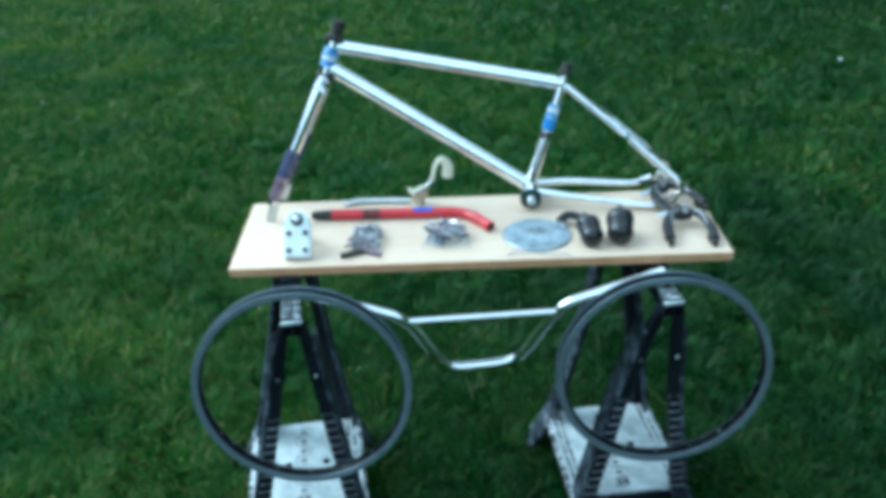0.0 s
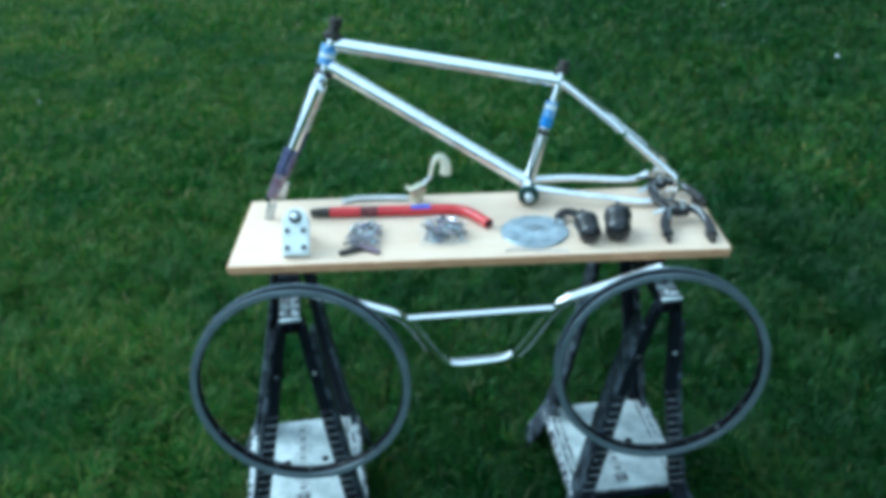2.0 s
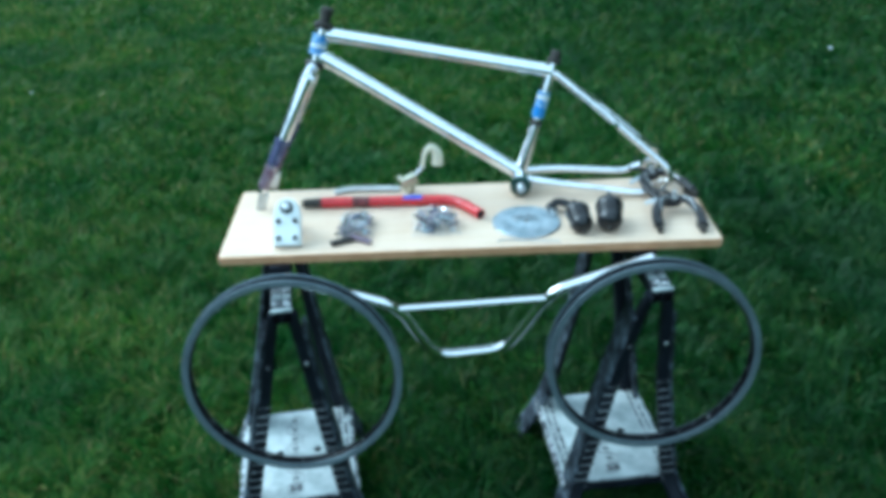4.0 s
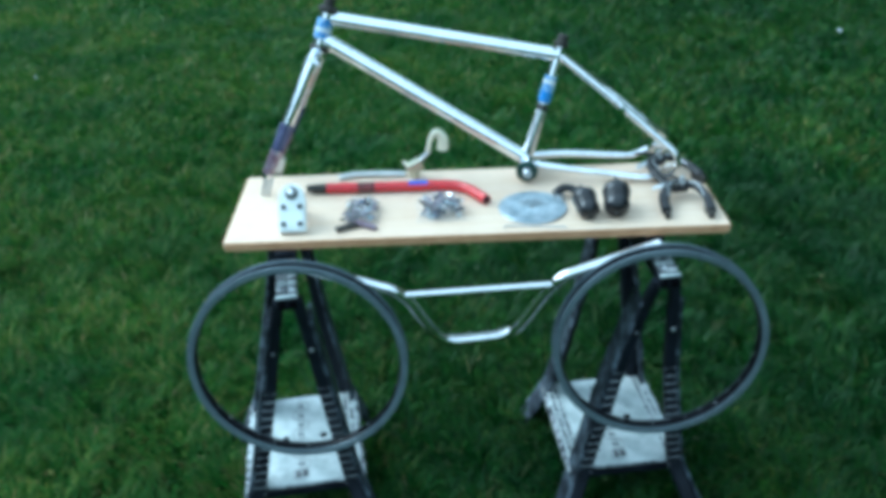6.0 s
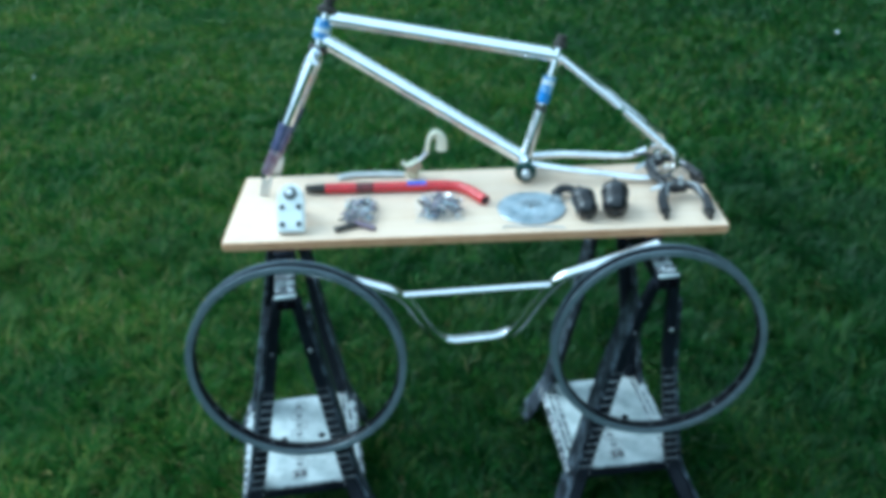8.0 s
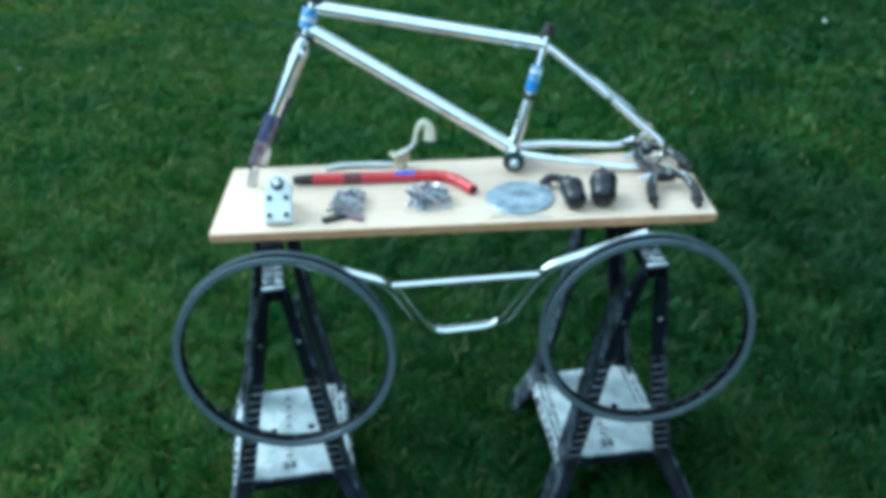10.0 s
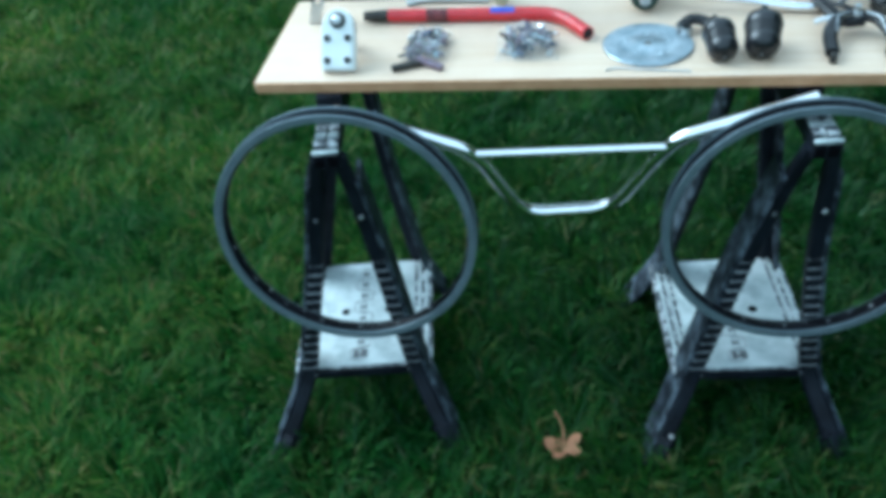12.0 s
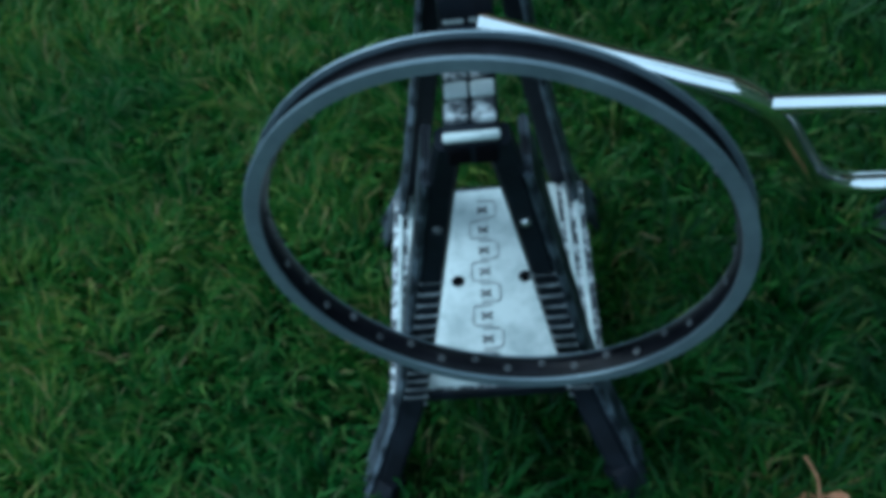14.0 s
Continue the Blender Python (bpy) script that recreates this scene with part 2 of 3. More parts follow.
# ---- ground and lawn ----
def ground_sheet():
    bm = bmesh.new()
    rad = [0, 0.5, 1, 1.5, 2, 3, 4, 5, 6, 8, 10, 14, 20, 40, 100, 400, 1500]
    n = 48
    rings = []
    for r in rad[1:]:
        rings.append([bm.verts.new((r * math.cos(2 * math.pi * i / n), r * math.sin(2 * math.pi * i / n),
                                    0.012 * noise.noise((r * math.cos(2 * math.pi * i / n), r * math.sin(2 * math.pi * i / n), 0)) if r < 12 else 0)) for i in range(n)])
    c = bm.verts.new((0, 0, 0))
    for i in range(n):
        bm.faces.new((c, rings[0][i], rings[0][(i + 1) % n]))
    for a, b in zip(rings, rings[1:]):
        for i in range(n):
            bm.faces.new((a[i], b[i], b[(i + 1) % n], a[(i + 1) % n]))
    ob = new("ground", mesh_from(bm, "ground", SOIL))
    return tagged(ob, "dark green mown lawn turf over soil", "ground", kind="structure")


ground_sheet()


def blades(name, count, area, height, width, seed, label, material=GRASS, fade=0):
    """Bent grass blades of one quad and one tip, scattered over a trapezoid: area = (y0, y1, half width at y0, half width at y1, x shift)."""
    rng = np.random.default_rng(seed)
    y0, y1, w0, w1, xs = area
    t = rng.random(count * 2)
    keep = rng.random(count * 2) < (w0 + (w1 - w0) * t) / max(w0, w1)
    t = t[keep][:count]
    count = len(t)
    y = y0 + (y1 - y0) * t
    half = w0 + (w1 - w0) * t
    across = rng.random(count)
    if fade:                                # thins out towards one side
        across = across ** 1.8 if fade < 0 else 1 - across ** 1.8
    x = xs + (across * 2 - 1) * half
    if fade:                                # a ragged, soft rim instead of a straight one
        x = x + rng.normal(0, 0.28, count) * half
        y = y + rng.normal(0, 0.07, count) * (y1 - y0) + 0.12 * np.sin(x * 5.0 + seed) + 0.07 * np.sin(x * 13.0)
    # blades stand in small tufts that lean one way
    cell = np.floor(x * 16).astype(int) * 7349 + np.floor(y * 16).astype(int) * 9151
    tuft = np.sin(cell * 12.9898) * 43758.5453
    tuft = tuft - np.floor(tuft)
    lean_dir = tuft * 2 * np.pi + rng.normal(0, 0.9, count)
    h = height * (0.55 + 0.6 * rng.random(count)) * (0.75 + 0.5 * np.modf(tuft * 17)[0])
    lean = h * (0.35 + 0.75 * rng.random(count))
    wd = width * (0.6 + 0.8 * rng.random(count))
    ux, uy = np.cos(lean_dir), np.sin(lean_dir)
    turn = rng.random(count) * np.pi
    px, py = np.cos(turn) * wd / 2, np.sin(turn) * wd / 2
    co = np.zeros((count, 5, 3))
    co[:, 0] = np.stack([x - px, y - py, np.full(count, -0.01)], 1)
    co[:, 1] = np.stack([x + px, y + py, np.full(count, -0.01)], 1)
    mx, my = x + ux * lean * 0.35, y + uy * lean * 0.35
    co[:, 2] = np.stack([mx + px * 0.85, my + py * 0.85, h * 0.62], 1)
    co[:, 3] = np.stack([mx - px * 0.85, my - py * 0.85, h * 0.62], 1)
    co[:, 4] = np.stack([x + ux * lean, y + uy * lean, h * (0.8 + 0.25 * rng.random(count))], 1)
    base = np.arange(count)[:, None] * 5
    loops = (base + np.array([0, 1, 2, 3, 3, 2, 4])).ravel()
    starts = (np.arange(count)[:, None] * 7 + np.array([0, 4])).ravel()
    me = bpy.data.meshes.new(name)
    me.vertices.add(count * 5)
    me.vertices.foreach_set("co", co.ravel())
    me.loops.add(len(loops))
    me.loops.foreach_set("vertex_index", loops.astype(np.int32))
    me.polygons.add(count * 2)
    me.polygons.foreach_set("loop_start", starts.astype(np.int32))
    me.update(calc_edges=True)
    me.validate()
    me.materials.append(material)
    return tagged(new(name, me), label, "grass", kind="stuff")


blades("lawn_grass", 190000, (-0.85, 1.3, 1.75, 2.1, -0.45), 0.056, 0.0052, 1, "short green lawn grass round the sawhorses")
blades("lawn_grass", 200000, (1.3, 4.2, 2.3, 3.4, -0.4), 0.050, 0.0070, 2, "short green lawn grass behind the board")
blades("lawn_grass", 150000, (4.2, 10.5, 3.4, 6.5, 0.0), 0.055, 0.013, 3, "short green lawn grass farther off")

blades("lawn_grass", 60000, (-5.0, -0.85, 4.0, 4.0, 0.0), 0.055, 0.014, 4, "short green lawn grass in front of the sawhorses")
blades("lawn_grass", 45000, (-0.85, 4.2, 1.6, 1.6, -3.9), 0.055, 0.013, 5, "short green lawn grass beside the sawhorses")
blades("lawn_grass", 36000, (-0.85, 4.2, 1.35, 1.2, 2.75), 0.055, 0.013, 6, "short green lawn grass out to one side")

# drier grass, paler as the lit side; longer grass, its colour darkened for shade
blades("dry_lit_grass", 46000, (-0.85, 1.6, 1.0, 1.0, -1.45), 0.058, 0.0050, 7, "dry yellowish lawn grass beside the sawhorses, coloured paler for the brighter side", DRY_LIT_GRASS, -1)
blades("dry_lit_grass", 60000, (1.6, 8.0, 1.4, 2.4, -2.0), 0.056, 0.0095, 8, "dry yellowish lawn grass farther off, coloured paler for the brighter side", DRY_LIT_GRASS, -1)
blades("shade_grass", 60000, (-0.7, 1.4, 0.95, 0.95, 0.75), 0.078, 0.0056, 9, "longer grass, coloured dark for the shade under the board", SHADE_GRASS, 1)
blades("shade_grass", 62000, (1.2, 7.0, 1.2, 1.9, 2.3), 0.072, 0.0100, 10, "longer grass, coloured dark for the shaded side behind the board", SHADE_GRASS, 1)

# ---- unseen woods, added to block low sky light ----
def shade_belt():
    """An added, unseen belt of dark woods that cuts off low sky light, with an uneven top."""
    bm = bmesh.new()
    n, rows = 160, (0.0, 0.3, 0.6, 0.85, 1.0)
    grid = []
    for j, f in enumerate(rows):
        ring = []
        for i in range(n):
            a = 2 * math.pi * i / n
            top = 12.5 + 4.0 * noise.noise((math.cos(a) * 4, math.sin(a) * 4, 0.0)) + 2.5 * noise.noise((math.cos(a) * 15, math.sin(a) * 15, 2.0))
            top *= 1 - 0.72 * max(0.0, math.sin(-a)) ** 2      # kept low towards -y, so the chrome reflects sky there
            near = max(0.0, math.cos(a + 0.15))      # drawn close on +x to shade that side of the lawn
            top *= 1 - 0.35 * near
            r = 30 - 25.2 * near + 1.5 * noise.noise((math.cos(a) * 9, math.sin(a) * 9, f * 3)) + (2.0 - 1.2 * near) * f
            ring.append(bm.verts.new((r * math.cos(a), r * math.sin(a), top * f - 0.1)))
        grid.append(ring)
    for p, q in zip(grid, grid[1:]):
        for i in range(n):
            bm.faces.new((p[i], q[i], q[(i + 1) % n], p[(i + 1) % n]))
    ob = new("backdrop", mesh_from(bm, "backdrop", BELT_GREEN))
    return tagged(ob, "unseen belt of dark green woods, added to block sky light", "trees", kind="structure")


shade_belt()

# ---- board ----
BOARD = (-0.0135, 0.146, 0.7015)
board = thing("wooden_board", "pale pine shelf board lying across two sawhorses", "board", BOARD)
part("plank", box((0.973, 0.292, 0.019), Matrix.Translation((0, 0, 0.0095)), 0.004), PINE, board)
part("edge", box((0.968, 0.003, 0.0172), Matrix.Translation((0, -0.1462, 0.0088)), 0.001, 1), PINE_EDGE, board, "darker orange-brown front edge")
for s in (-1, 1):
    part("edge", box((0.003, 0.288, 0.0172), Matrix.Translation((s * 0.4867, 0, 0.0088)), 0.001, 1), PINE_EDGE, board, "darker orange-brown board end")

# ---- sawhorses ----


def leg_section(w, d):
    c = 0.005
    return [(-w + c, -d), (w - c, -d), (w, -d + c), (w, d - c), (w - c, d), (-w + c, d), (-w, d - c), (-w, -d + c)]


def nose_block(sy):
    """A wedge in profile: it slopes down and outwards, then drops to a blunt end."""
    bm = bmesh.new()
    prof = [(0.080, 0.676), (0.205, 0.6665), (0.206, 0.640), (0.190, 0.632), (0.160, 0.645), (0.080, 0.645)]
    rings = [[bm.verts.new((x, sy * y, z)) for y, z in prof] for x in (-0.0195, 0.0195)]
    k = len(prof)
    for r in rings:
        bm.faces.new(r)
    for i in range(k):
        bm.faces.new((rings[0][i], rings[0][(i + 1) % k], rings[1][(i + 1) % k], rings[1][i]))
    bmesh.ops.recalc_face_normals(bm, faces=bm.faces)
    bmesh.ops.bevel(bm, geom=bm.edges[:], offset=0.002, segments=2, affect="EDGES")
    return bm


def sawhorse(label, skew=0.0):
    """A moulded folding sawhorse: four splayed legs, a short top beam with end plates, and a low shelf. Its base lies at the origin."""
    horse = thing("sawhorse", label, "sawhorse", group="sawhorses under the board")
    part("top_beam", box((0.042, 0.20, 0.060), Matrix.Translation((0, 0, 0.6710)), 0.006), HORSE, horse)
    for sy in (-1, 1):
        # sloping nose that sticks out past the board, with rows of worn moulded blocks
        nose = part("nose", nose_block(sy), HORSE, horse, "charcoal nose with worn white paint")
        m = pose(0, sy * 0.145, 0.6710, 0, 0, 0 if sy < 0 else 180) @ pose(0, 0, 0, 4.4)
        for sx in (-1, 1):
            for u, w, hh, mt in ((0.050, 0.010, 0.007, WHITE_PAINT), (0.034, 0.014, 0.004, HORSE), (0.014, 0.014, 0.021, SPECKLE), (-0.003, 0.012, 0.007, SPECKLE),
                                 (-0.019, 0.014, 0.006, WHITE_PAINT), (-0.0385, 0.018, 0.007, SPECKLE)):
                part("end_block", box((0.0170, w, hh), m @ Matrix.Translation((sx * 0.0094, u, hh / 2 - 0.001)), 0.0016, 1), mt, nose)
            part("recess", box((0.0155, 0.004, 0.016), pose(sx * 0.0098, sy * 0.2062, 0.6505), 0.0012, 1), HOLE_SHADE, nose, "black block for the shade in a moulded recess")
        part("lip", box((0.0400, 0.007, 0.006), m @ Matrix.Translation((0, -0.0585, 0.001)), 0.0016, 1), WHITE_PAINT, nose, "worn white edge")
        for sx in (-1, 1):
            pts = [(sx * 0.0165, sy * 0.189, 0.650), (sx * 0.0255, sy * 0.177, 0.60), (sx * 0.053, sy * 0.151, 0.415), (sx * 0.100, sy * 0.158, 0.150), (sx * (0.176 if sy < 0 else 0.156), sy * (0.262 if sy < 0 else 0.205), -0.012)]
            path = smooth_path(pts, 0.04, 4)
            leg = part("leg", tube(path, 1, section=leg_section(0.0148, 0.013), up=(0, 1, 0), radii=[0.70 + 0.50 * (0.69 - p.z) for p in path]), HORSE, horse)
            a, b = Vector(pts[2]), Vector(pts[3])
            for i in range(14):
                p = a.lerp(b, i / 13 * 0.98)
                k = 0.70 + 0.50 * (0.69 - p.z)
                rib = tube([p + Vector((-0.0150 * k, sy * 0.0132 * k, 0)), p + Vector((0.0150 * k, sy * 0.0132 * k, 0))], 0.0020, 6)
                part("rib", rib, RIB, leg)
            # outer flange that stiffens the leg
            fl = [Vector(p) + Vector((sx * 0.0185 * (0.68 + 0.5 * (0.69 - p[2])), -sy * 0.018, 0)) for p in pts[1:]]
            part("flange", tube(smooth_path(fl, 0.04, 4), 1, section=leg_section(0.0042, 0.031), up=(0, 1, 0)), HORSE_WORN, leg)
            q = Vector(pts[1]).lerp(a, 0.42)
            part("bolt", lathe([(0.0001, 0.004), (0.003, 0.0036), (0.0045, 0.002), (0.005, 0)], along(q + Vector((0, sy * 0.0098, 0)), q + Vector((0, sy * 0.02, 0))), 12), STEEL if sx > 0 else DARK_MARK, leg, "small steel bolt")
            f = Vector(pts[3]).lerp(Vector(pts[4]), 0.72)
            if skew > 0.05 and sx < 0 and sy < 0:
                w = Vector(pts[3]).lerp(Vector(pts[4]), 0.55) + Vector((-sx * 0.006, sy * 0.014, 0))
                part("bolt", lathe([(0.0001, 0.006), (0.0035, 0.0055), (0.0055, 0.003), (0.006, -0.004)], along(w, w + Vector((0, sy, 0.3))), 12), STEEL, leg, "small bright steel bolt")
            part("foot", box((0.040, 0.036, 0.055), along(f, Vector(pts[4])), 0.006), HORSE, leg)
    shelf = part("shelf", box((0.262, 0.300, 0.016), Matrix.Translation((0, 0, 0.139)), 0.003), SPECKLE, horse, "speckled shelf with a worn white top")
    top = part("panel", box((0.192, 0.294, 0.004), Matrix.Translation((0, 0, 0.148)), 0.0015), WHITE_PAINT, shelf)
    for sx in (-1, 1):
        for off in (0.106, 0.120):
            part("side_rail", box((0.0060, 0.295, 0.006), Matrix.Translation((sx * off, 0, 0.149)), 0.0015), WHITE_PAINT, shelf)
        part("hole", lathe([(0.0085, 0), (0.0085, 0.0008), (0.0001, 0.0008)], Matrix.Translation((sx * 0.0435, 0.0, 0.1502)), 20), HOLE_SHADE, shelf, "round black disc for the dark of a shelf hole")
    # raised chain pattern down the middle of the shelf
    for i in range(8):
        y = -0.120 + i * 0.033
        sx = 1 if i % 2 else -1
        cx = -0.008
        ring = smooth_path([(cx - sx * 0.006, y - 0.013, 0.1504), (cx + sx * 0.018, y - 0.013, 0.1504), (cx + sx * 0.018, y + 0.015, 0.1504), (cx - sx * 0.006, y + 0.015, 0.1504)], 0.007, 4)
        part("chain_link", tube(ring, 0.0017, 6), GREY_MARK, shelf)
        part("chain_link", box((0.016, 0.004, 0.002), pose(cx, y, 0.1506, 0, 0, 35), 0.0006, 1), DARK_MARK, shelf)
        part("chain_link", box((0.016, 0.004, 0.002), pose(cx, y, 0.1508, 0, 0, -35), 0.0006, 1), DARK_MARK, shelf)
    for mx, mw in ((-0.016, 0.010), (0.000, 0.012)):
        part("moulded_mark", box((mw, 0.020, 0.0018), Matrix.Translation((mx, -0.118, 0.1512)), 0.0006, 1), DARK_MARK, shelf, "plain bar for unreadable moulded writing")
    # front lip of the shelf
    for sy in (-1, 1):
        part("shelf_lip", box((0.19, 0.006, 0.020), Matrix.Translation((0, sy * 0.152, 0.136)), 0.002), HORSE, shelf)
    if skew:
        for o in horse.children_recursive:
            o.data.transform(Matrix(((1, 0, skew, 0), (0, 1, 0, 0), (0, 0, 1, 0), (0, 0, 0, 1))))
    return horse


horse_a = sawhorse("charcoal plastic sawhorse with a whitened lower shelf", 0.037)
horse_a.matrix_basis = pose(-0.421, 0.083, 0, 0, 0, 7.5)
horse_b = sawhorse("charcoal plastic sawhorse standing slightly askew, with a whitened lower shelf", 0.055)
horse_b.matrix_basis = pose(0.286, 0.107, 0, 0, 0, 5)

# ---- rims ----
RIM_R = 0.2122


def rim():
    r = thing("bicycle_hoop", "bare black bicycle rim with grey machined sidewalls, hanging on a sawhorse", "rim", group="bare rims")
    R = RIM_R
    hoop = [(R - 0.004, -0.0125), (R - 0.009, -0.0105), (R - 0.010, 0.0105), (R - 0.004, 0.0125), (R - 0.0125, 0.0128), (R - 0.0158, 0.006), (R - 0.0168, 0), (R - 0.0158, -0.006), (R - 0.0125, -0.0128)]
    part("hoop", lathe(hoop, None, 96, True), RIM_BLACK, r)
    for s in (-1, 1):
        face = [(R, s * 0.0118), (R + 0.0005, s * 0.0140), (R - 0.001, s * 0.0152), (R - 0.0122, s * 0.0146), (R - 0.0130, s * 0.0118), (R - 0.006, s * 0.0122)]
        part("sidewall", lathe(face, None, 96, True), RIM_FACE, r, "grey machined sidewall")
    for i in range(36):
        a = 2 * math.pi * i / 36
        s = 0.003 if i % 2 else -0.003
        p = Vector((math.cos(a) * (R - 0.0162), math.sin(a) * (R - 0.0162), s))
        part("eyelet", lathe([(0.0036, 0), (0.0036, 0.0012), (0.0018, 0.0014), (0.0017, 0)], along(p, p * 0.9), 8), STEEL if i % 9 == 4 else DARK_MARK, r)
    return r


rim_a = rim()
rim_a.matrix_basis = pose(-0.3685, -0.095, 0.5025, 84.5, 0, -0.6)
rim_b = copy_thing(rim_a, pose(0.342, -0.062, 0.491, 86.2, 0, 0))

# ---- handlebar ----
bar = thing("handlebar", "chrome bicycle handlebar hanging upside down between the sawhorses", "handlebar", (0, 0.04, 0.45))


def rel(ob, pts):
    return [Vector(p) - Vector(ob.location) for p in pts]


bar_path = [(-0.374, -0.026, 0.6835), (-0.178, -0.029, 0.618), (-0.150, -0.027, 0.592), (-0.090, 0.000, 0.468), (0.056, 0.004, 0.478), (0.122, -0.024, 0.603), (0.150, -0.030, 0.637), (0.336, -0.020, 0.6930)]
part("bend_tube", tube(smooth_path(rel(bar, bar_path), 0.042, 8), 0.0111, 20), CHROME, bar)
part("crossbar", tube(rel(bar, [(-0.160, -0.029, 0.605), (0.134, -0.029, 0.617)]), 0.0080, 16), CHROME, bar)

# ---- bicycle frame with fork ----
FY = 0.25
bike = thing("bicycle", "chrome bicycle frame with its fork standing on the board", "bicycle frame", (0, FY, 0.72))


def fp(x, z, dy=0.0):
    """A point of the frame's plane, which leans back a little."""
    return Vector((x, dy + (z - 0.72) * 0.19, z - 0.72))


HT, HB = fp(-0.2950, 1.069), fp(-0.3150, 1.007)
ax = (HT - HB).normalized()
BB, ST, AX = fp(0.104, 0.7455), fp(0.1740, 0.973), fp(0.401, 0.7395)
part("head_tube", tube([HB, HT], 0.0162, 24), CHROME, bike)
part("head_sticker", tube([HB.lerp(HT, 0.2), HB.lerp(HT, 0.82)], 0.0166, 24, cap=False), BLUE, bike, "blue and white head tube sticker")
part("sticker_stripe", tube([HB.lerp(HT, 0.42), HB.lerp(HT, 0.52)], 0.0168, 24, cap=False), STICKER_WHITE, bike, "white sticker lettering as a plain bar")
part("headset_cup", lathe([(0.0175, 0), (0.0205, 0.003), (0.0205, 0.010), (0.016, 0.013)], along(HT, HT + ax), 24), RUBBER, bike, "black headset cup")
part("headset_cup", lathe([(0.0175, 0), (0.0205, 0.003), (0.0205, 0.012), (0.016, 0.016)], along(HB, HB - ax), 24), RUBBER, bike, "black headset cup")
part("steerer", lathe([(0.0125, 0), (0.0115, 0.018), (0.0135, 0.019), (0.0135, 0.034), (0.010, 0.036)], along(HT + ax * 0.008, HT + ax), 20), RUBBER, bike, "dark steerer tube end")
part("top_tube", tube([fp(-0.2975, 1.059), ST + Vector((0, 0, -0.005))], 0.0142, 24), CHROME, bike)
part("down_tube", tube([fp(-0.3095, 1.018), BB + Vector((0, 0, 0.014))], 0.0152, 24), CHROME, bike)
SEAT_TOP = ST + (ST - BB).normalized() * 0.012
part("seat_tube", tube([BB, SEAT_TOP], 0.0125, 24), CHROME, bike)
part("seat_sticker", tube([BB.lerp(ST, 0.57), BB.lerp(ST, 0.80)], 0.0128, 24, cap=False), BLUE, bike, "blue seat tube sticker")
part("sticker_stripe", tube([BB.lerp(ST, 0.73), BB.lerp(ST, 0.765)], 0.0130, 24, cap=False), STICKER_WHITE, bike, "white bar on the blue sticker")
part("seat_band", tube([BB.lerp(ST, 0.50), BB.lerp(ST, 0.545)], 0.0129, 24, cap=False), RUBBER, bike, "dark band")
sd = (ST - BB).normalized()
part("seat_clamp", lathe([(0.0125, 0), (0.0150, 0.002), (0.0150, 0.010), (0.0115, 0.012), (0.0112, 0.026), (0.009, 0.027)], along(SEAT_TOP, SEAT_TOP + sd), 20), RUBBER, bike, "black seat clamp")
shell = part("bottom_bracket_shell", tube([BB + Vector((0, -0.036, 0)), BB + Vector((0, 0.036, 0))], 0.0215, 28), CHROME, bike)
part("bearing_cup", lathe([(0.0225, 0), (0.0225, 0.006), (0.0165, 0.008), (0.0160, 0.004), (0.0001, 0.004)], along(BB + Vector((0, -0.035, 0)), BB + Vector((0, -1, 0))), 28), GREEN_DARK, shell, "dark green bearing cup")
part("spindle", lathe([(0.0095, 0), (0.0095, 0.020), (0.0075, 0.023), (0.0001, 0.023)], along(BB + Vector((0, -0.036, 0)), BB + Vector((0, -1, 0))), 18), STEEL, shell, "bright spindle end")
for s in (-1, 1):
    a = AX + Vector((0, s * 0.056, 0))
    part("chain_stay", tube(smooth_path([BB + Vector((0.012, s * 0.020, 0.008)), BB + Vector((0.09, s * 0.042, 0.001)), a + Vector((-0.055, 0, -0.012)), a + Vector((-0.020, 0, -0.010 if s < 0 else 0.004))], 0.04, 5), 0.0078, 16), CHROME, bike)
    part("seat_stay", tube(smooth_path([ST + Vector((0.006, s * 0.008, -0.008)), ST + Vector((0.10, s * 0.024 - 0.013, -0.080)), a + Vector((-0.020, -s * 0.020, 0.066)), a + Vector((0.012, -s * 0.004, 0.040)), a + Vector((0.017, 0, 0.012)), a + Vector((0.002, 0, -0.012))], 0.024, 5), 0.0080, 16), CHROME, bike)
    drop = lathe([(0.007, -0.003), (0.017, -0.003), (0.017, 0.003), (0.007, 0.003)], Matrix.Translation(a) @ pose(0, 0, 0, 90), 24, True)
    part("dropout", drop, CHROME, bike, "chrome rear dropout plate")
part("stay_bridge", tube([AX + Vector((-0.10, -0.028, 0.131)), AX + Vector((-0.10, 0.028, 0.131))], 0.006, 12), CHROME, bike)
FT = fp(-0.437, 0.730)
STEER = 0.11          # the fork is turned a little
CROWN = HB - ax * 0.016
side = Vector((math.sin(STEER), math.cos(STEER), 0))
part("fork_crown", tube([CROWN - side * 0.052 - ax * 0.008, CROWN - side * 0.03, CROWN + side * 0.03, CROWN + side * 0.052 - ax * 0.008], 0.0155, 18), CHROME, bike)
